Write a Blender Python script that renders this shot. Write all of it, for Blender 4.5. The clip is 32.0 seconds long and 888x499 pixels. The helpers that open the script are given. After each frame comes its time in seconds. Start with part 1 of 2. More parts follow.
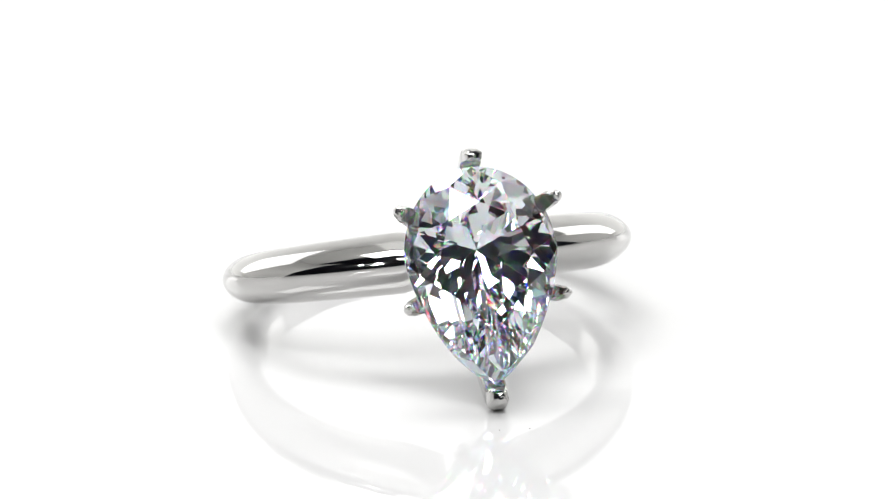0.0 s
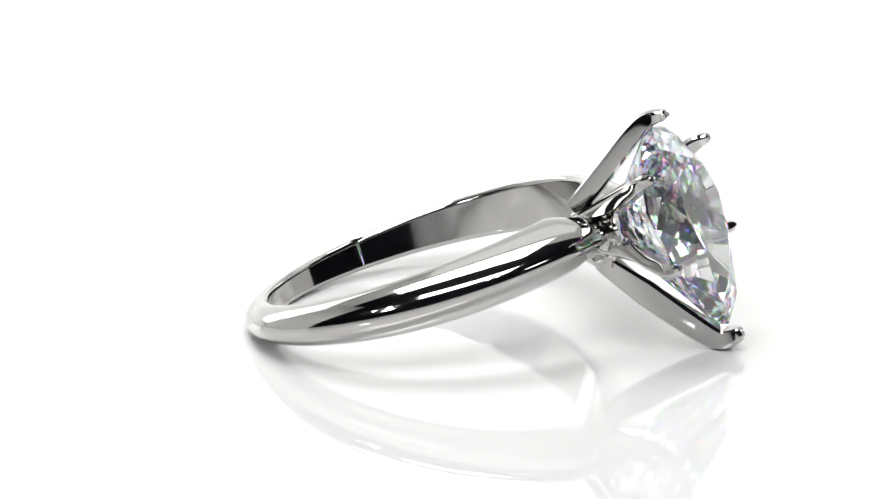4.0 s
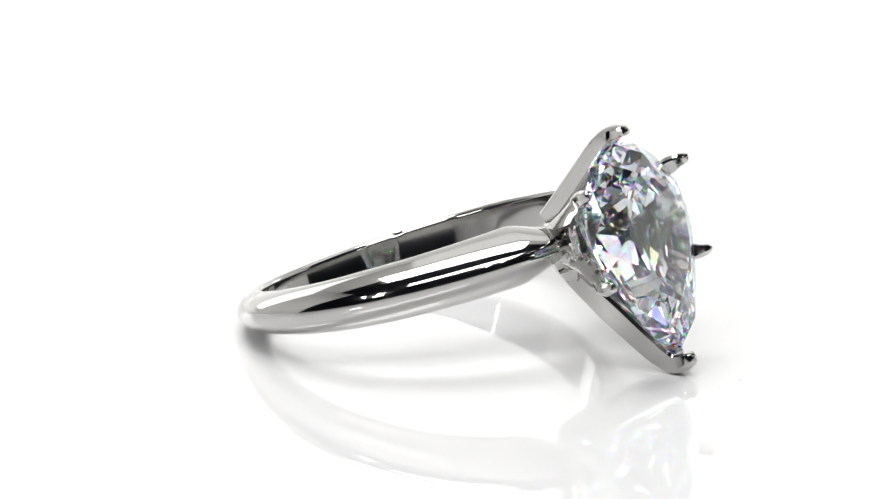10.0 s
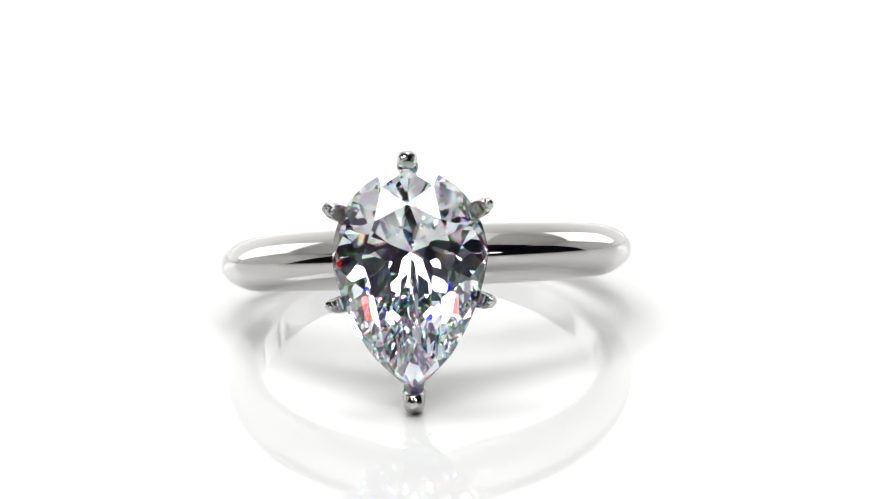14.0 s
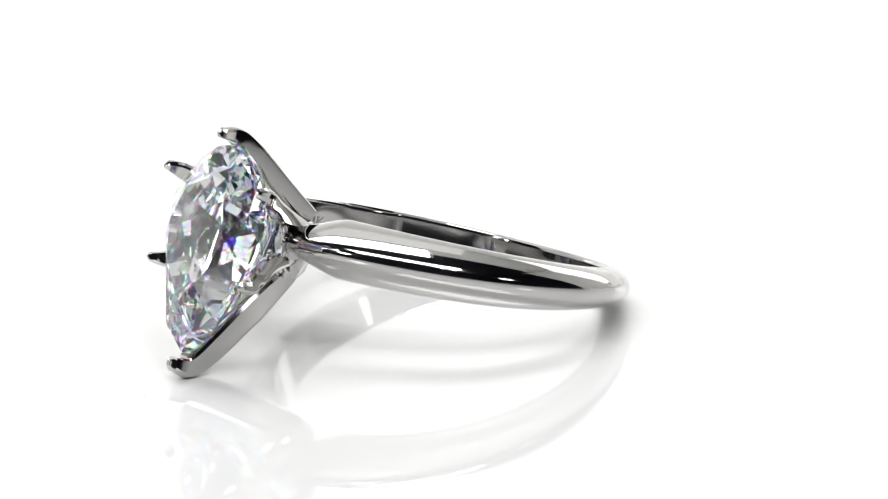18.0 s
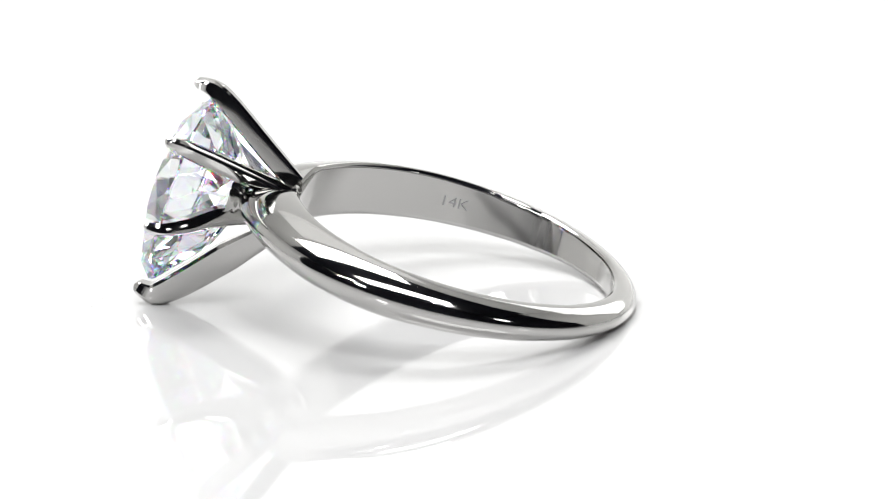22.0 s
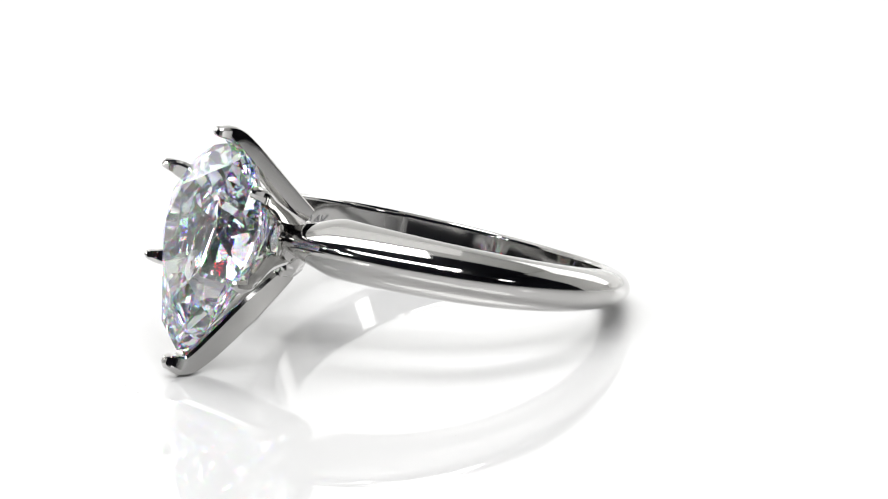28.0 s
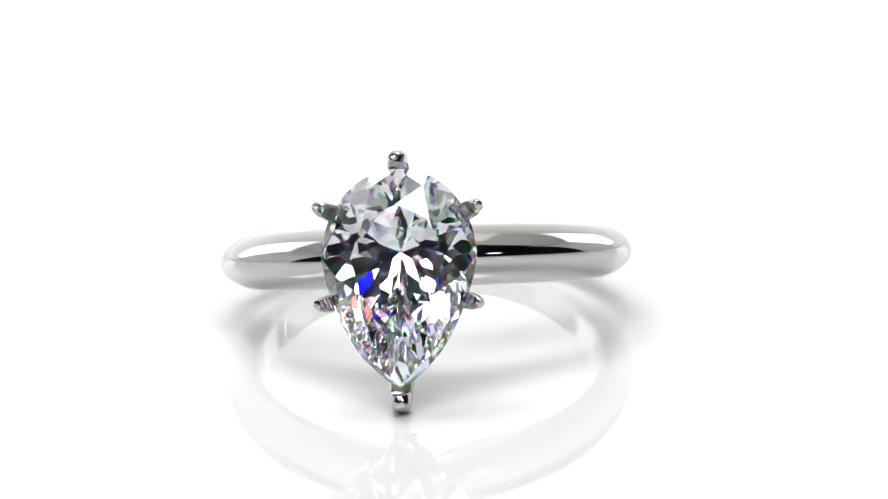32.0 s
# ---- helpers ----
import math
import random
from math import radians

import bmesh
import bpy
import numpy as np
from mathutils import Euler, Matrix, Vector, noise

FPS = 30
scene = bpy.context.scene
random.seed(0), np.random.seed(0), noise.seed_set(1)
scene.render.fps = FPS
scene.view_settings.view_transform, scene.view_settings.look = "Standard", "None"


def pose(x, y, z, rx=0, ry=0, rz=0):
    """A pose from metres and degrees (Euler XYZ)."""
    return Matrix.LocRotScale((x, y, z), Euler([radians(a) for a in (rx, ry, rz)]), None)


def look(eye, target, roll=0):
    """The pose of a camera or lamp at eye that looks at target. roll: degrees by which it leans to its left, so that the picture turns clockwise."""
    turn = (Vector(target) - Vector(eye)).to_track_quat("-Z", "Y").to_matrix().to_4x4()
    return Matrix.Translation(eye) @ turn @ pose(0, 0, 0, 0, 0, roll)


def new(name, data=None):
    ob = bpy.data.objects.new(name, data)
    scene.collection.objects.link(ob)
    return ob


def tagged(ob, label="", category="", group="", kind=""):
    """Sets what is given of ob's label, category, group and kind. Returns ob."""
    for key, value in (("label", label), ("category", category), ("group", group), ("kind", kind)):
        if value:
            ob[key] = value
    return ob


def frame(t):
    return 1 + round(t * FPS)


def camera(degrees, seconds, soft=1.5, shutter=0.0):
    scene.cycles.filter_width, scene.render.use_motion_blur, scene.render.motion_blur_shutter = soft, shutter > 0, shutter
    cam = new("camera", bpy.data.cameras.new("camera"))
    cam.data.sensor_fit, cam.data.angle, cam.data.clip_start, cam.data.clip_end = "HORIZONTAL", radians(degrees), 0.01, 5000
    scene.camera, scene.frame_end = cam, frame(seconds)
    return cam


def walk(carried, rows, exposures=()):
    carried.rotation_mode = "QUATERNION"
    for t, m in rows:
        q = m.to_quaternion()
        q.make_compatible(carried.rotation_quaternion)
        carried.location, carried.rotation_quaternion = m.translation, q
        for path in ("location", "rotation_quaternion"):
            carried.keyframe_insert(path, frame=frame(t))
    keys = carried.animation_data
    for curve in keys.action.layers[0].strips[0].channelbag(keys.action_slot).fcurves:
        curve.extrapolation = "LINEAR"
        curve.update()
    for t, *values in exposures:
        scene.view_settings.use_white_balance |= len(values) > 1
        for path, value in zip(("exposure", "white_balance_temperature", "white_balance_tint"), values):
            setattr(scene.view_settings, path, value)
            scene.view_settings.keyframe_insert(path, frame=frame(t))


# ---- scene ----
# ---- camera: fixed macro lens, ring on a turntable ----
MM = 0.001
D, H, PITCH, YAW, ROLL = 201.25, 63.03, 16.5, 0.021, -1.812
cam = camera(11.935, 32.0, soft=1.15)
eye = Vector((0, -D, H)) * MM
aim = eye + Vector((math.sin(radians(YAW)) * math.cos(radians(PITCH)), math.cos(radians(YAW)) * math.cos(radians(PITCH)), -math.sin(radians(PITCH))))
view = look(eye, aim, ROLL)
walk(cam, [(0, view), (32, view)], exposures=[(0, 0.0, 6500, 10), (5, 0.0, 6540, 10), (6, -0.02, 6680, 9), (7, -0.02, 6680, 9), (8.5, 0.0, 6520, 10), (30.8, 0.0, 6500, 10), (31.0, 0.0, 6500, 10), (31.15, -0.08, 6500, 10), (31.45, 0.0, 6500, 10), (32, 0.0, 6500, 10)])

# light goes to and fro inside the stone
scene.cycles.max_bounces, scene.cycles.glossy_bounces, scene.cycles.transmission_bounces = 20, 16, 16

# turn of the turntable: seconds, degrees
TURN = [(0, 16.8), (0.5, 23.44), (1, 30.11), (1.5, 36.74), (2, 43.41), (2.5, 50.24), (3, 57.16), (3.5, 64.05), (4.5, 77.85), (5.5, 91.64), (6, 98.55),
        (6.2, 101.3), (6.43, 104.2), (6.7, 100.7), (7, 96.47), (7.5, 89.37), (8, 82.3), (8.5, 75.31), (9, 68.38), (9.5, 61.53), (10, 54.67), (10.5, 47.76),
        (11, 41.05), (11.5, 34.47), (12, 28), (12.5, 21.45), (13, 14.86), (13.5, 8.41), (14, 2.25), (14.5, -3.85), (15.5, -16.4), (16.5, -28.93), (17,
        -35.05), (17.5, -41.18), (18, -47.18), (18.5, -53.2), (19, -59.32), (19.5, -65.5), (20, -71.59), (20.5, -77.6), (21, -83.59), (21.5, -89.65), (22,
        -95.82), (22.5, -101.98), (22.8, -105.7), (23.07, -108.9), (23.3, -106.1), (23.5, -103.69), (24, -97.52), (24.5, -91.41), (25, -85.34), (25.5,
        -79.24), (26.5, -67.1), (27.5, -55.02), (28, -48.87), (28.5, -42.73), (29, -36.54), (29.5, -30.3), (30, -24.1), (30.5, -18.15), (31, -12.13), (31.5,
        -6.06), (32, 0)]

# ---- light ----
world = bpy.data.worlds.new("studio")
scene.world = world
world.use_nodes = True
world.node_tree.nodes["Background"].inputs["Color"].default_value = (0.9, 0.95, 1, 1)
world.node_tree.nodes["Background"].inputs["Strength"].default_value = 0.01


def softbox(name, place, target, sx, sy, watts, colour=(1, 1, 1)):
    lamp = bpy.data.lights.new(name, "AREA")
    lamp.shape, lamp.size, lamp.size_y, lamp.energy, lamp.color = "RECTANGLE", sx, sy, watts, colour
    ob = new(name, lamp)
    ob.matrix_world = look(place, target)
    return ob


def bulb(name, place, radius, watts, colour=(1, 1, 1)):
    lamp = bpy.data.lights.new(name, "POINT")
    lamp.shadow_soft_size, lamp.energy, lamp.color = radius, watts, colour
    ob = new(name, lamp)
    ob.location = place
    return ob


def polar(az, el, d):
    """A place d metres from the ring, az degrees round from the lens, el degrees up."""
    a, e = radians(az), radians(el)
    return (d * math.cos(e) * math.sin(a), -d * math.cos(e) * math.cos(a), d * math.sin(e))


softbox("key_softbox", (-0.075, 0.115, 0.45), (-0.075, 0.10, 0), 0.33, 0.17, 1.36)
# stronger than its dim streak on the shank suggests: extra fill for the stone
softbox("front_softbox", (0, -0.20, 0.36), (0, 0, 0), 0.34, 0.12, 0.95)
softbox("overhead_softbox", (0, 0.42, 0.49), (0, 0.36, 0), 0.36, 0.30, 0.2)
softbox("side_softbox", polar(-143, 21, 0.62), (0, 0, 0.02), 0.24, 0.32, 0.42)
softbox("side_softbox", polar(143, 21, 0.62), (0, 0, 0.02), 0.24, 0.32, 0.42)
# added fill, no known lamp: whitens the sweep that the glossy disc mirrors
softbox("backdrop_fill", (0, 0.26, 0.02), (0, 0.56, 0.16), 0.8, 0.05, 0.56)
bulb("led_lamp", polar(-46, 36, 0.36), 0.006, 0.6)
bulb("led_lamp", polar(-54, 31, 0.36), 0.005, 0.35)
bulb("led_lamp", polar(19, 48, 0.36), 0.006, 0.6)
bulb("led_lamp", polar(27, 45, 0.36), 0.005, 0.3)


def panel(name, place, size, watts):
    """A small round LED panel facing the ring."""
    ob = softbox(name, place, (0, -0.012, 0.003), size, size, watts)
    ob.data.shape = "DISK"


panel("led_panel", polar(-40.2, 24.6, 0.36), 0.041, 0.085)
panel("led_panel", polar(50.0, 22.8, 0.36), 0.052, 0.028)


# ---- materials ----
def material(name, base, rough=0.3, metal=0.0, **more):
    m = bpy.data.materials.new(name)
    m.use_nodes = True
    b = m.node_tree.nodes["Principled BSDF"]
    b.inputs["Base Color"].default_value = (*base, 1)
    b.inputs["Roughness"].default_value = rough
    b.inputs["Metallic"].default_value = metal
    for k, v in more.items():
        b.inputs[k.replace("_", " ")].default_value = v
    return m


def grained(m, scale, low, high, bump=0.0, detail=4):
    """Roughness between low and high by noise, and fine relief."""
    t = m.node_tree
    b = t.nodes["Principled BSDF"]
    co = t.nodes.new("ShaderNodeTexCoord")
    n = t.nodes.new("ShaderNodeTexNoise")
    n.inputs["Scale"].default_value, n.inputs["Detail"].default_value = scale, detail
    t.links.new(co.outputs["Object"], n.inputs["Vector"])
    r = t.nodes.new("ShaderNodeMapRange")
    r.inputs["To Min"].default_value, r.inputs["To Max"].default_value = low, high
    t.links.new(n.outputs["Fac"], r.inputs["Value"])
    t.links.new(r.outputs["Result"], b.inputs["Roughness"])
    if bump:
        u = t.nodes.new("ShaderNodeBump")
        u.inputs["Strength"].default_value, u.inputs["Distance"].default_value = bump, 0.00002
        t.links.new(n.outputs["Fac"], u.inputs["Height"])
        t.links.new(u.outputs["Normal"], b.inputs["Normal"])
    return m


GOLD = grained(material("white_gold", (0.50, 0.494, 0.483), 0.055, 1.0), 900, 0.045, 0.09)
ACRYLIC = grained(material("white_acrylic", (0.69, 0.69, 0.69), 0.03, IOR=1.75), 60, 0.015, 0.045)
PAPER = grained(material("white_paper", (0.85, 0.85, 0.84), 0.8), 300, 0.7, 0.9)


def crystal(name, lobes):
    """Clear stone; each lobe is a colour and the index by which it bends."""
    m = bpy.data.materials.new(name)
    m.use_nodes = True
    t = m.node_tree
    t.nodes.clear()
    out = t.nodes.new("ShaderNodeOutputMaterial")
    last = None
    for colour, ior in lobes:
        g = t.nodes.new("ShaderNodeBsdfGlass")
        g.inputs["Color"].default_value, g.inputs["IOR"].default_value, g.inputs["Roughness"].default_value = (*colour, 1), ior, 0.0
        if last is None:
            last = g.outputs["BSDF"]
            continue
        add = t.nodes.new("ShaderNodeAddShader")
        t.links.new(last, add.inputs[0])
        t.links.new(g.outputs["BSDF"], add.inputs[1])
        last = add.outputs[0]
    t.links.new(last, out.inputs["Surface"])
    return m


# the crown splits red, green and blue; the pavilion behind only mirrors
CRYSTAL = crystal("clear_crystal", (((0.77, 0.785, 0.80), 2.17), ((0.20, 0, 0), 2.145), ((0, 0.20, 0), 2.17), ((0, 0, 0.20), 2.20)))
CRYSTAL_BACK = crystal("clear_crystal_back", (((0.985, 0.99, 1.0), 2.17),))


# ---- mesh helpers ----
def part(name, bm, mat, parent, label="", smooth=True, sharp=38):
    me = bpy.data.meshes.new(name)
    bmesh.ops.recalc_face_normals(bm, faces=bm.faces)
    if smooth:
        for e in bm.edges:
            e.smooth = len(e.link_faces) != 2 or e.calc_face_angle(0) < radians(sharp)
    bm.to_mesh(me)
    bm.free()
    me.materials.append(mat)
    for p in me.polygons:
        p.use_smooth = smooth
    ob = new(name, me)
    ob.parent = parent
    return tagged(ob, label) if label else ob


def loft(rings, closed=False, caps=True):
    """A skin over rings of points of equal count."""
    bm = bmesh.new()
    vs = [[bm.verts.new(p) for p in ring] for ring in rings]
    n = len(vs[0])
    count = len(vs) if closed else len(vs) - 1
    for i in range(count):
        a, b = vs[i], vs[(i + 1) % len(vs)]
        for j in range(n):
            bm.faces.new((a[j], a[(j + 1) % n], b[(j + 1) % n], b[j]))
    if caps and not closed:
        bm.faces.new(vs[0][::-1])
        bm.faces.new(vs[-1])
    return bm


def mix(a, b, k):
    return a + (b - a) * k


def ease(x, lo, hi):
    k = min(1, max(0, (x - lo) / (hi - lo)))
    return k * k * (3 - 2 * k)


# ---- setting ----
def disc(name, radius, z0, z1, mat, parent, bevel=0.001):
    prof = [(0.0, z0), (radius - bevel, z0), (radius, z0 + bevel), (radius, z1 - bevel), (radius - bevel * 0.3, z1 - bevel * 0.3), (radius - bevel, z1)]
    bm = bmesh.new()
    n = 128
    loops = [[bm.verts.new((r * math.cos(2 * math.pi * k / n), r * math.sin(2 * math.pi * k / n), z)) for k in range(n)] for r, z in prof[1:]]
    for a, b in zip(loops, loops[1:]):
        for k in range(n):
            bm.faces.new((a[k], a[(k + 1) % n], b[(k + 1) % n], b[k]))
    bm.faces.new(loops[0][::-1])
    bm.faces.new(loops[-1])
    return part(name, bm, mat, parent, smooth=False)


turntable = new("turntable")
tagged(turntable, "glossy white acrylic turntable disc under the ring", "turntable")
disc("disc", 0.15, -0.006, 0.0, ACRYLIC, turntable)
disc("spindle", 0.06, -0.030, -0.006, ACRYLIC, turntable)


def sweep():
    """White paper sweep: flat under the turntable, curving up behind it."""
    line = [(-0.9, -0.030), (0.30, -0.030)] + [(0.30 + 0.25 * math.sin(a), -0.030 + 0.25 * (1 - math.cos(a))) for a in [radians(9 * k) for k in range(1, 11)]] + [(0.55, 0.52)]
    rings = [[(-0.9, y, z), (0.9, y, z), (0.9, y + 0.004, z - 0.004), (-0.9, y + 0.004, z - 0.004)] for y, z in line]
    return tagged(part("backdrop", loft(rings), PAPER, None), "seamless white paper sweep behind the turntable", "backdrop", kind="structure")


sweep()


def room():
    """Unseen dark walls added round the lit table, for the dark bands mirrored in metal and stone."""
    def slab(name, lo, hi):
        bm = bmesh.new()
        bmesh.ops.create_cube(bm, size=1.0)
        for v in bm.verts:
            v.co = [mix(a, b, c + 0.5) for a, b, c in zip(lo, hi, v.co)]
        tagged(part(name, bm, DUSK, None, smooth=False), "unseen dark blue-grey wall, added as dark surround for reflections", "wall", kind="structure")

    slab("wall_west", (-1.9, -1.8, -0.034), (-1.8, 1.8, 1.6))
    slab("wall_east", (1.8, -1.8, -0.034), (1.9, 1.8, 1.6))
    slab("wall_north", (-1.9, 1.8, -0.034), (1.9, 1.9, 1.6))
    slab("wall_south", (-1.9, -1.9, -0.034), (1.9, -1.8, 1.6))
    slab("ceiling", (-1.9, -1.9, 1.6), (1.9, 1.9, 1.7))
    slab("ground", (-1.9, -1.9, -0.134), (1.9, 1.9, -0.034))


def tent():
    """Unseen back half of a white fabric tent, added for grey reflections in the band: roof and two sides, with the
    sweep as its back.
    """
    def sheet(name, lo, hi):
        bm = bmesh.new()
        bmesh.ops.create_cube(bm, size=1.0)
        for v in bm.verts:
            v.co = [mix(a, b, c + 0.5) for a, b, c in zip(lo, hi, v.co)]
        part(name, bm, FABRIC, shell, smooth=False)

    shell = tagged(new("unseen_tent_panels"), "unseen white fabric tent panels, open at the front, added for the band to mirror", "light tent")
    # unequal side depths set how long the dark wedges on the shank run
    sheet("side_panel", (-0.504, -0.05, -0.03), (-0.50, 0.545, 0.52))
    sheet("side_panel", (0.50, 0.07, -0.03), (0.504, 0.545, 0.52))
    sheet("roof_panel", (-0.504, 0.14, 0.52), (0.504, 0.60, 0.524))


FABRIC = grained(material("white_fabric", (0.62, 0.62, 0.61), 0.85), 500, 0.75, 0.95)
tent()

# tone sets how dark the unseen surround looks when mirrored in the ring
DUSK = grained(material("dark_surround", (0.125, 0.13, 0.165), 0.7), 40, 0.6, 0.8)
room()

# ---- the ring; lengths in millimetres, head towards -y, finger axis along z ----
RI, TILT, LEAN, HEAD = 8.5, -15.95, 0.65, -5.3
LIE = Euler((radians(TILT), radians(LEAN), 0)).to_matrix() @ Euler((0, 0, radians(HEAD))).to_matrix()
UP = Vector((0, 0, 3.195))


def outer(f):
    """Outer radius of the shank at f degrees from the head."""
    c = math.cos(radians(f))
    return 10.16 - (0.30 * c * c if c < 0 else 0.0) + 0.32 * (1 - ease(f, 8, 40))


def bevel_curve():
    """Half of the outside from the ridge to the edge, as shares of width and of depth: a rounded ridge, a nearly flat bevel, a soft edge."""
    w = drop = 0.0
    line = [(0.0, 0.0)]
    for k in range(90):
        a = radians(k + 0.5)
        bend = np.interp(k, (0, 30, 46, 64, 75, 82, 90), (0.42, 0.44, 2.0, 3.0, 1.3, 0.3, 0.14))
        w, drop = w + bend * math.cos(a), drop + bend * math.sin(a)
        if k % 3 == 2:
            line.append((w, drop))
    return [(p / w, q / drop) for p, q in line]


BEVEL = bevel_curve()


def bore(f):
    """Depth of the wear inside the band at f degrees all the way round: a resized stretch at the back, and hammer waves beside its joints."""
    piece = 0.05 * (ease(f, 140.5, 142.5) - ease(f, 242, 244.5))
    waves = 0.022 * math.sin(radians(f * 21)) * ease(f, 100, 112) * (1 - ease(f, 152, 162))
    return piece + waves + 0.014 * math.sin(radians(f * 16 + 40)) * ease(f, 205, 215) * (1 - ease(f, 255, 268))


def notch(f):
    """How far the upper rim is filed down at the joints."""
    return sum(0.04 * (ease(f, c - w - 1, c - w) - ease(f, c + w, c + w + 1)) for c, w in ((143, 1.5), (254, 8)))


def inner(f):
    """Inner radius at f degrees from the head, where the shoulders thicken inwards."""
    return RI - 0.62 * (1 - ease(f, 24, 90))


def section(f, worn=0.0, filed=0.0):
    """Cross-section of the shank: two flat bevels meeting in a rounded ridge outside, flat inside."""
    R = outer(f)
    turn = (1 + math.cos(radians(f))) / 2
    neck = mix(0.56, 1, ease(f, 2, 21))
    ri = inner(f) + worn

    def half(wo, filed):
        """From the bore over the edge to the ridge, for a half-width wo."""
        wi = wo - 0.06 - filed
        rim = [(ri, 0.03), (ri, wi * 0.5), (ri, wi - 0.2), (ri, wi - 0.13), (ri + 0.03, wi - 0.04), (ri + 0.09, wi), (ri + 0.14, wo - 0.01)]
        dome = []
        for k, (w, drop) in enumerate(BEVEL[::-1]):
            a = k / (len(BEVEL) - 1) * math.pi / 2
            q = mix(0.25, 0.95, ease(f, 50, 105))
            dome.append((mix(R, ri + 0.18, mix(drop, 1 - math.sin(a), q)), wo * mix(w, math.cos(a), q)))
        return rim + dome

    upper = half((0.78 + 0.75 * turn ** 0.8) * neck, filed)
    lower = half((0.55 + 0.9 * turn ** 0.65 + 0.08 * math.exp(-((f - 75) / 35) ** 2)) * neck, 0.0)
    return upper + [(r, -z) for r, z in lower[-2::-1]]


def place(p):
    return LIE @ Vector(p)


def lying(bm):
    """From the ring's millimetres on the table to metres."""
    for v in bm.verts:
        v.co = (v.co + UP) * MM
    return bm


def shank_bm():
    rings = []
    steps = 345
    for k in range(steps + 1):
        f = mix(7.5, 352.5, k / steps)
        a = radians(f - 90)
        rings.append([place((r * math.cos(a), r * math.sin(a), z - 0.06 - 0.0087 * (8 + r * math.sin(a)) + 0.013 * r * math.cos(a))) for r, z in section(min(f, 360 - f), bore(f), notch(f))])
    return loft(rings)


ring = new("diamond_ring")
tagged(ring, "polished white gold ring with a pear-cut stone, lying on its side", "ring")
shank = part("shank", lying(shank_bm()), GOLD, ring, "polished white gold band with a softly ridged outside")


def smooth_path(path, steps=6):
    path = [Vector(p) for p in path]
    fine = []
    for i in range(len(path) - 1):
        p0, p1, p2, p3 = path[max(i - 1, 0)], path[i], path[i + 1], path[min(i + 2, len(path) - 1)]
        for s in range(steps):
            t = s / steps
            fine.append(0.5 * (2 * p1 + (p2 - p0) * t + (2 * p0 - 5 * p1 + 4 * p2 - p3) * t * t + (3 * p1 - p0 - 3 * p2 + p3) * t ** 3))
    return fine + [path[-1]]


def prong_bm(path, width, thick, ridged):
    """A claw along a path: width across, thick in its own plane, rounded at the tip."""
    # the bead reaches as far as the path's last point
    last = Vector(path[-1])
    back = (Vector(path[-2]) - last).normalized()
    path = [*path[:-1], last + back * max(0.0, 0.5 * min(width[-1], thick[-1]) - 0.18)]
    fine = smooth_path(path)
    n = len(fine)
    out = Vector(path[3]) - Vector(path[0])
    out = Vector((out.x, 0, out.z)).normalized()
    side = Vector((0, -1, 0)).cross(out).normalized()
    slab = [(-0.42, -0.5), (0.42, -0.5), (0.5, -0.38), (0.43, 0.2), (0.37, 0.4), (0.2, 0.5), (-0.2, 0.5), (-0.37, 0.4), (-0.43, 0.2), (-0.5, -0.38)]
    keel = [(-0.38, -0.5), (0.38, -0.5), (0.5, -0.38), (0.5, -0.04), (0.32, 0.28), (0.08, 0.48), (-0.08, 0.48), (-0.32, 0.28), (-0.5, -0.04), (-0.5, -0.38)]
    prof = keel if ridged else slab
    knob = [Vector(q).normalized() * 0.5 for q in prof]
    rings = []
    for i, p in enumerate(fine):
        d = (fine[min(i + 1, n - 1)] - fine[max(i - 1, 0)]).normalized()
        o = side.cross(d).normalized()
        if o.dot(out + Vector((0, 0.8, 0))) < 0:
            o = -o
        k = i / (n - 1) * (len(path) - 1)
        w, t = np.interp(k, range(len(width)), width), np.interp(k, range(len(thick)), thick)
        u = ease(k, len(path) - 2.2, len(path) - 1)
        rings.append([place(p + side * (mix(a, c, u) * w) + o * (mix(b, e, u) * t)) for (a, b), (c, e) in zip(prof, knob)])
    # rounded bead at the end
    end, d = fine[-1], (fine[-1] - fine[-3]).normalized()
    o = side.cross(d).normalized()
    if o.dot(out + Vector((0, 0.8, 0))) < 0:
        o = -o
    w, t = width[-1], thick[-1]
    bead = 0.5 * min(w, t)
    rnd = random.Random(round(100 * (last.x + 2 * last.z)))
    for a0 in (25, 45, 62, 76, 86):
        f, adv = math.cos(radians(a0)), bead * math.sin(radians(a0))
        rings.append([place(end + d * (adv + rnd.uniform(-0.03, 0.03)) + side * (a * w * f * rnd.uniform(0.86, 1.06)) + o * (b * t * f * rnd.uniform(0.86, 1.06))) for a, b in knob])
    return loft(rings)


PRONGS = [
    # path, width, thick
    ([(0, -8.0, 1.05), (0, -9.9, 2.38), (0, -12.1, 4.0), (0, -13.1, 4.58), (0, -14.0, 4.64)], (0.65, 0.8, 0.95, 1.0, 0.95), (0.95, 1.0, 0.95, 0.8, 0.62))]
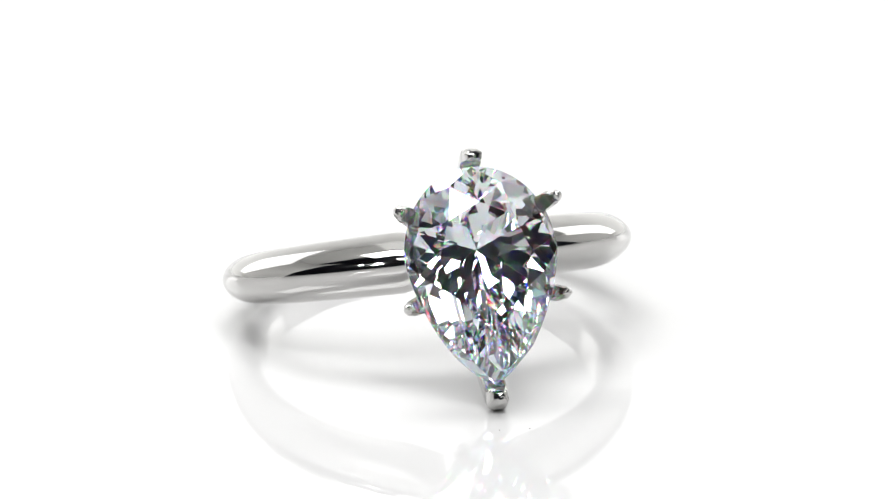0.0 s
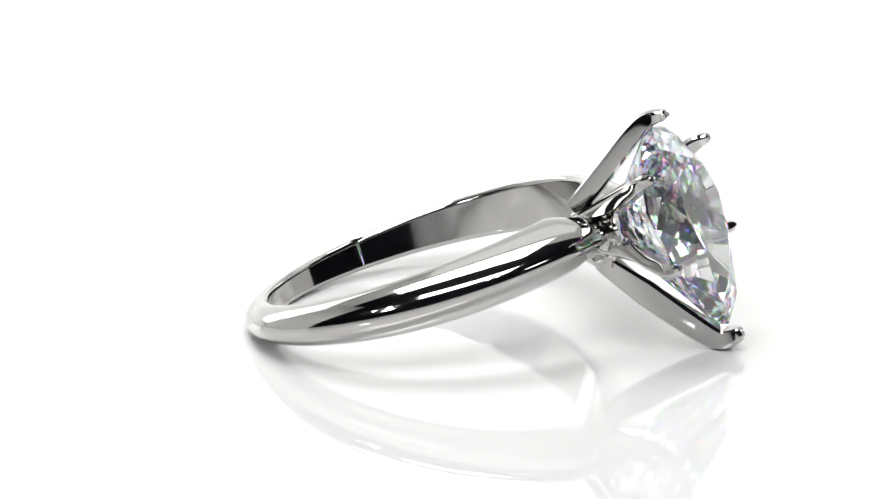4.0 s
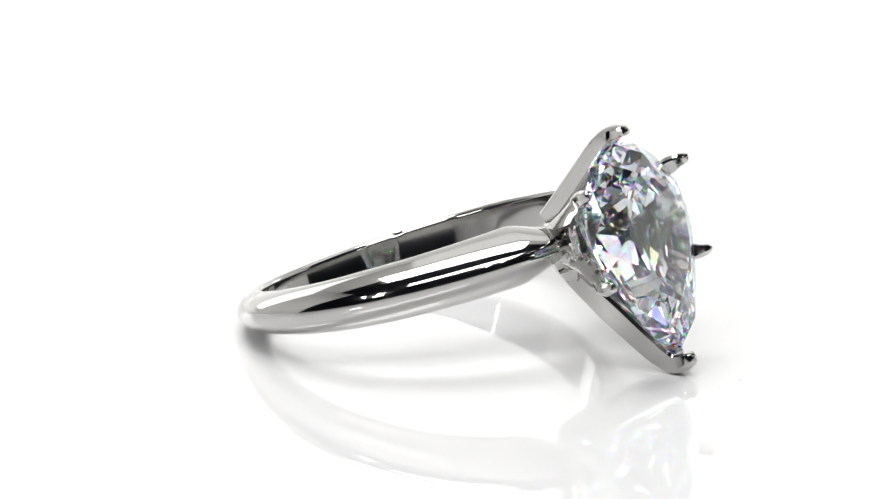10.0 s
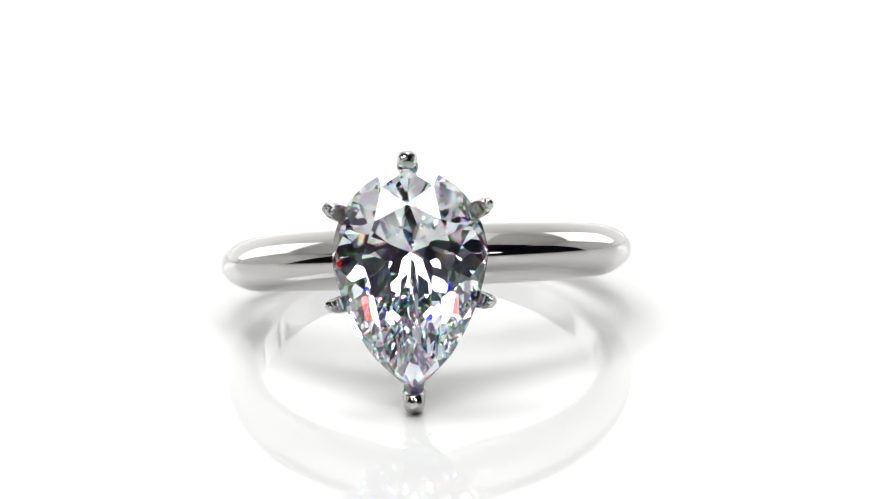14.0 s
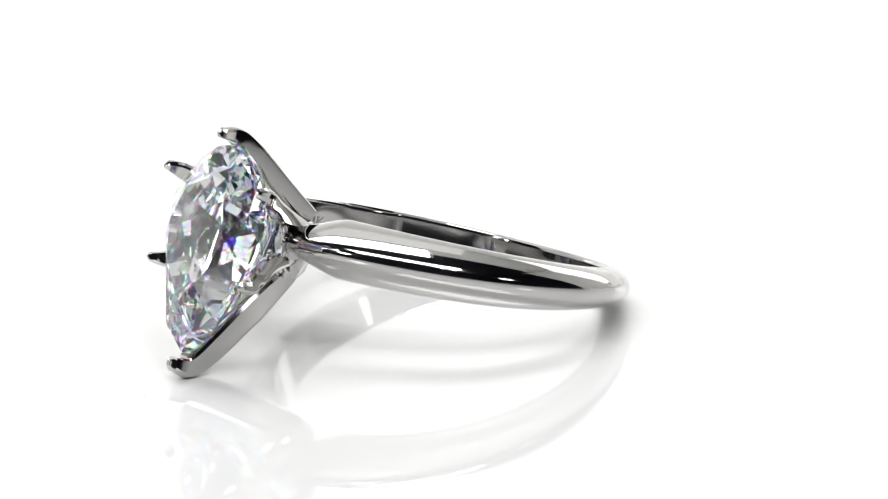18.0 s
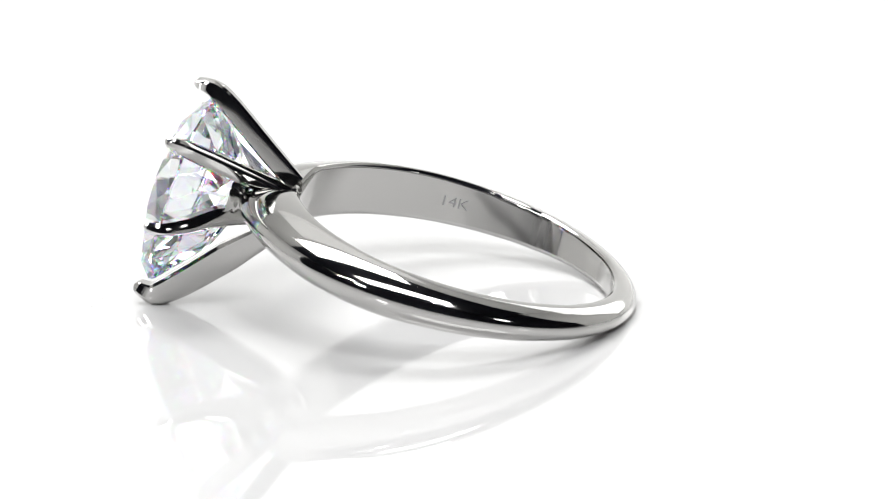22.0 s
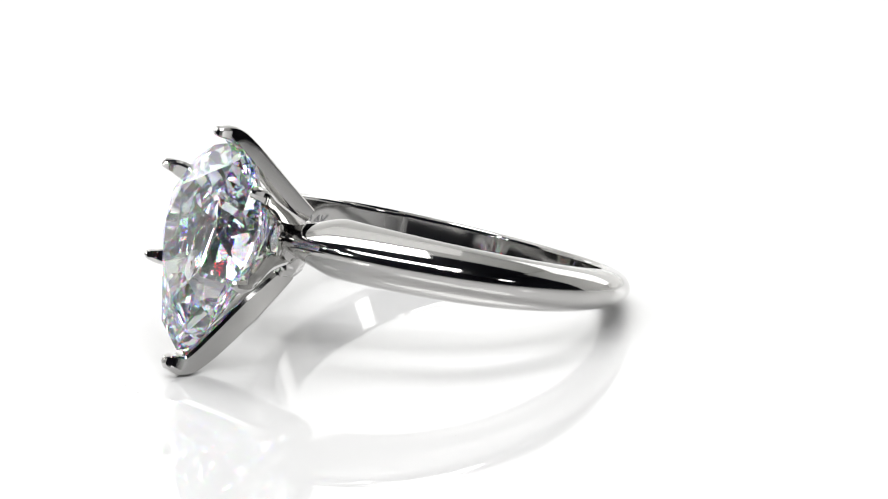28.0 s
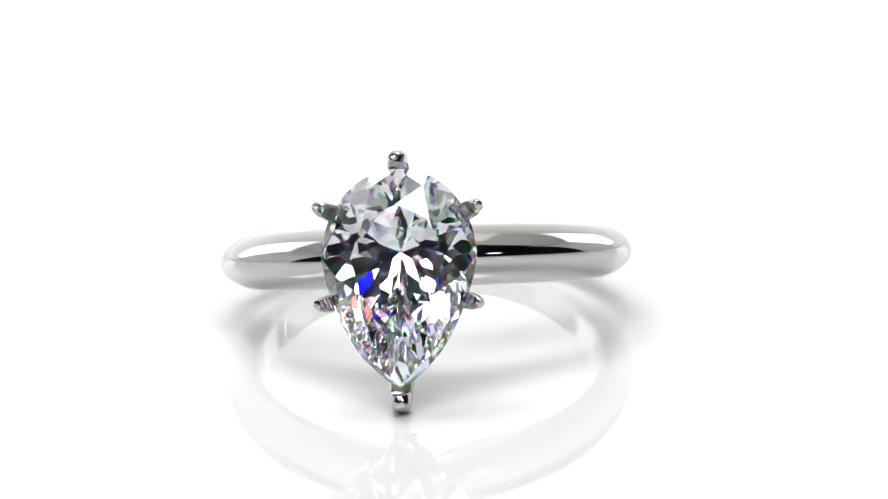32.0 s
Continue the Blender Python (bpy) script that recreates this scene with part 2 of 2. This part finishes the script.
for sx in (1, -1):
    PRONGS.append(([(0.15 * sx, -8.0, 0.42), (1.2 * sx, -9.9, 1.0), (2.55 * sx, -12.1, 1.8), (3.5 * sx, -13.3, 2.3), (3.74 * sx, -14.08, 2.42)], (0.85, 0.98, 0.92, 0.8, 0.55), (0.8, 0.85, 0.8, 0.72, 0.55)))
    PRONGS.append(([(0.4 * sx, -8.9, -0.95), (1.6 * sx, -11.0, -1.27), (2.6 * sx, -12.4, -1.87), (3.48 * sx, -13.4, -2.12), (3.74 * sx, -14.14, -2.1)], (0.7, 1.2, 0.92, 0.78, 0.55), (0.8, 0.8, 0.78, 0.72, 0.55)))
PRONGS.append(([(0, -8.6, -1.7), (0, -10.45, -3.6), (0, -12.4, -5.64), (0, -13.55, -6.6), (0, -14.6, -6.57)], (0.8, 1.0, 1.12, 1.12, 1.0), (1.0, 1.5, 1.4, 1.15, 0.9)))
for path, width, thick in PRONGS:
    part("prong", lying(prong_bm(path, width, thick, path[0][0] != 0)), GOLD, ring, sharp=26)


def base_bm():
    """The peg of the head between the shank's ends, rough as cast."""
    rnd = random.Random(3)
    stations = ((-7.75, 0.30, -1.3, 0.7), (-7.9, 0.5, -1.6, 0.9), (-8.3, 0.72, -1.85, 0.95), (-8.7, 0.82, -2.05, 0.95), (-9.1, 0.88, -2.1, 0.95), (-9.3, 0.85, -2.05, 0.92), (-9.48, 0.7, -1.8, 0.8), (-9.55, 0.4, -1.3, 0.5))
    rings = []
    for y, hx, z0, z1 in stations:
        zc, hz = (z0 + z1) / 2, (z1 - z0) / 2
        loop = []
        for k in range(26):
            a = 2 * math.pi * k / 26
            c, s = math.cos(a), math.sin(a)
            g = 1 + 0.16 * rnd.uniform(-1, 1) * (y < -8.0)
            loop.append(place((hx * g * math.copysign(abs(c) ** 0.6, c), y + 0.06 * rnd.uniform(-1, 1), zc + hz * mix(1, g, 0.5) * math.copysign(abs(s) ** 0.6, s))))
        rings.append(loop)
    return loft(rings)


def collar_bm(side):
    """A fillet of metal from the shank's end into the claws, crinkled as cast."""
    rnd = random.Random(7 + side)
    rings = []
    for k in range(13):
        u = k / 12
        y, x = mix(-9.2, -10.85, u), side * mix(1.1, 1.72, u * u)
        rad = mix(0.36, 0.30, u) * (1 + 0.12 * math.sin(9 * u))
        loop = []
        for j in range(16):
            q, g = 2 * math.pi * j / 16, rad * (1 + 0.3 * rnd.uniform(-1, 1) * ease(u, 0.05, 0.3))
            loop.append(place((x + g * math.cos(q), y, -0.35 + mix(1.6, 2.5, u) * g * math.sin(q) + 0.35 * u)))
        rings.append(loop)
    return loft(rings)


part("head_base", lying(base_bm()), GOLD, ring)
for side in (1, -1):
    part("collar", lying(collar_bm(side)), GOLD, ring)


# ---- the stone: a faceted pear brilliant ----
WIDE = 0.02


def pear(k):
    """Outline of the girdle, k from 0 at the round end over 0.5 at one side to 1 at the point: x, z."""
    if k <= 0.5:
        a = k * math.pi
        return 3.61 * math.sin(a), WIDE + 4.10 * math.cos(a)
    s = ((k - 0.5) / 0.5) ** 1.05
    return 3.61 * (1 - s ** 1.42) ** 0.62, WIDE - 6.0 * s


def cut_solid(faces, point, normal):
    """A convex solid, a list of polygons, ground down to a plane; the cut becomes a new facet."""
    kept, rim = [], []
    for poly in faces:
        out = []
        for p, q in zip(poly, poly[1:] + poly[:1]):
            dp, dq = (p - point).dot(normal), (q - point).dot(normal)
            if dp <= 1e-7:
                out.append(p)
            if (dp < -1e-7 and dq > 1e-7) or (dp > 1e-7 and dq < -1e-7):
                x = p + (q - p) * (dp / (dp - dq))
                out.append(x)
                rim.append(x)
            elif abs(dp) <= 1e-7:
                rim.append(p)
        if len(out) > 2:
            kept.append(out)
    if len(rim) > 2:
        mid = sum(rim, Vector()) / len(rim)
        e = normal.orthogonal().normalized()
        f = normal.cross(e)
        rim.sort(key=lambda v: math.atan2((v - mid).dot(f), (v - mid).dot(e)))
        kept.append(rim)
    return kept


def plane_of(a, b, c):
    """A plane through three points, its normal away from the stone's middle."""
    n = (b - a).cross(c - a).normalized()
    return (a, n if n.dot(a - Vector((0, 0, -0.6))) > 0 else -n)


def stone_bm():
    """A pear brilliant ground facet by facet: table, stars, bezels, upper halves, girdle, and a pavilion in three tiers."""
    top, edge, keel, table = 1.10, 0.07, -3.62, 0.60
    rnd = random.Random(11)

    def rim(i, h):
        """Girdle at i eighths of the way round from the round end."""
        u = (i % 8) / 4
        x, z = pear(u if u <= 1 else 2 - u)
        return Vector((x if u <= 1 else -x, z - WIDE, h))

    def along(i):
        return (rim(i + 0.02, 0) - rim(i - 0.02, 0)).normalized()

    outline = [rim(k / 12, 0) for k in range(96)]
    low, high = [p + Vector((0, 0, keel - 0.1)) for p in outline], [p + Vector((0, 0, top)) for p in outline]
    faces = [low[::-1], high] + [[low[k], low[(k + 1) % 96], high[(k + 1) % 96], high[k]] for k in range(96)]
    bezels, corners, planes = [], [], []

    def facet(i, f0, h0, f1, h1):
        """A facet across the way out from the middle at i eighths, through two places on it."""
        a, b = rim(i, 0) * f0, rim(i, 0) * f1
        # the belly is fuller towards the point
        full = 1 + 0.24 * max(0.0, 1 - abs(i - 4) / 1.3)
        h0, h1 = (h * full if 0.1 < f < 0.95 else h for f, h in ((f0, h0), (f1, h1)))
        return plane_of(a + Vector((0, 0, h0)), b + Vector((0, 0, h1)), a + along(i) + Vector((0, 0, h0)))

    for i in range(8):
        g, t = rim(i, edge), along(i)
        corner = Vector((g.x * table, g.y * table, top))
        corners.append(corner)
        bezels.append(plane_of(g, g + t, corner))
        # pavilion mains, breaks and lower halves, each tier steeper than the last
        planes.append(facet(i, 0.5, mix(keel, -edge, 0.455), 0.02, keel + 0.0377))
        for e in (i + 0.25, i + 0.75):
            planes.append(facet(e, 0.72, -1.19, 0.45, -2.17))
        for e in (i, i + 0.5):
            planes.append(facet(e, 1.0, -edge, 0.8, -0.92))

    def meet(p, q, h):
        """The place at height h on the edge between two facets."""
        m = Matrix((p[1], q[1], (0, 0, 1)))
        return m.inverted() @ Vector((p[0].dot(p[1]), q[0].dot(q[1]), h))

    planes += bezels
    for i in range(8):
        j = (i + 1) % 8
        star = meet(bezels[i], bezels[j], mix(edge, top, 0.48))
        planes.append(plane_of(corners[i], corners[j], star))
        for e in (i, i + 1):
            planes.append(plane_of(rim(e, edge), rim(i + 0.5, edge), star))
    for p, n in planes:
        wobble = Vector([rnd.uniform(-1, 1) * 0.004 for _ in range(3)])
        faces = cut_solid(faces, p, (n + wobble).normalized())
    bm = bmesh.new()
    for poly in faces:
        vs = [bm.verts.new(place((x, -13.49 - h + 0.1 * v, v + WIDE))) for x, v, h in poly]
        f = bm.faces.new(vs)
        f.material_index = 1 if sum(p.z for p in poly) / len(poly) < -edge else 0
    bmesh.ops.remove_doubles(bm, verts=bm.verts, dist=0.0004)
    bmesh.ops.dissolve_degenerate(bm, edges=bm.edges, dist=0.0004)
    return bm


stone = part("stone", lying(stone_bm()), CRYSTAL, ring, "clear colourless faceted pear-cut stone", smooth=False)
stone.data.materials.append(CRYSTAL_BACK)


# ---- hallmark engraved inside the band ----
def hallmark():
    curve = bpy.data.curves.new("hallmark", "FONT")
    curve.body, curve.size, curve.extrude, curve.align_x, curve.align_y = "14K", 0.92, 0.012, "CENTER", "CENTER"
    tmp = new("hallmark_text", curve)
    me = bpy.data.meshes.new_from_object(tmp.evaluated_get(bpy.context.evaluated_depsgraph_get()))
    bpy.data.objects.remove(tmp)
    bm = bmesh.new()
    bm.from_mesh(me)
    bmesh.ops.subdivide_edges(bm, edges=[e for e in bm.edges if e.calc_length() > 0.3], cuts=2)
    for v in bm.verts:
        along, up, proud = v.co
        a = radians(187.0) - along / RI
        r = inner(270 - math.degrees(a)) - 0.004 - proud
        v.co = place((r * math.cos(a), r * math.sin(a), -0.22 + up * 0.85))
    part("hallmark", lying(bm), INK, shank, "dark engraved 14K hallmark", smooth=False)


INK = material("engraved_grey", (0.36, 0.36, 0.365), 0.45, 1.0)
hallmark()

# ---- dust on the turntable ----
def speck_bm(r, seed):
    rnd = random.Random(seed)
    bm = bmesh.new()
    bmesh.ops.create_icosphere(bm, subdivisions=2, radius=r * MM)
    for v in bm.verts:
        v.co *= rnd.uniform(0.7, 1.2)
        v.co.z = max(v.co.z * 0.4 + 0.32 * r * MM, 0.0)
    return bm


LINT = grained(material("grey_lint", (0.42, 0.41, 0.40), 0.8), 3000, 0.7, 0.9)
SPECKS = []
for k, (x, y, r) in enumerate(((-1.55, -18.0, 0.045), (-2.9, -17.7, 0.04), (-11.6, 17.3, 0.03), (14.0, -11.8, 0.03))):
    speck = part("dust_speck", speck_bm(r, k), LINT, None)
    SPECKS.append((tagged(speck, "tiny grey dust speck on the white turntable", "dust", "dust on the turntable"), x, y))

# ---- what turns ----
BASE = pose(-0.82 * MM, 0.033 * MM, 0)


def motions():
    walk(turntable, [(t, pose(0, 0, 0, 0, 0, a)) for t, a in TURN])
    for speck, x, y in SPECKS:
        walk(speck, [(t, pose(0, 0, 0, 0, 0, a) @ pose(x * MM, y * MM, 0)) for t, a in TURN])
    walk(ring, [(t, pose(0, 0, 0, 0, 0, a) @ BASE) for t, a in TURN])


motions()
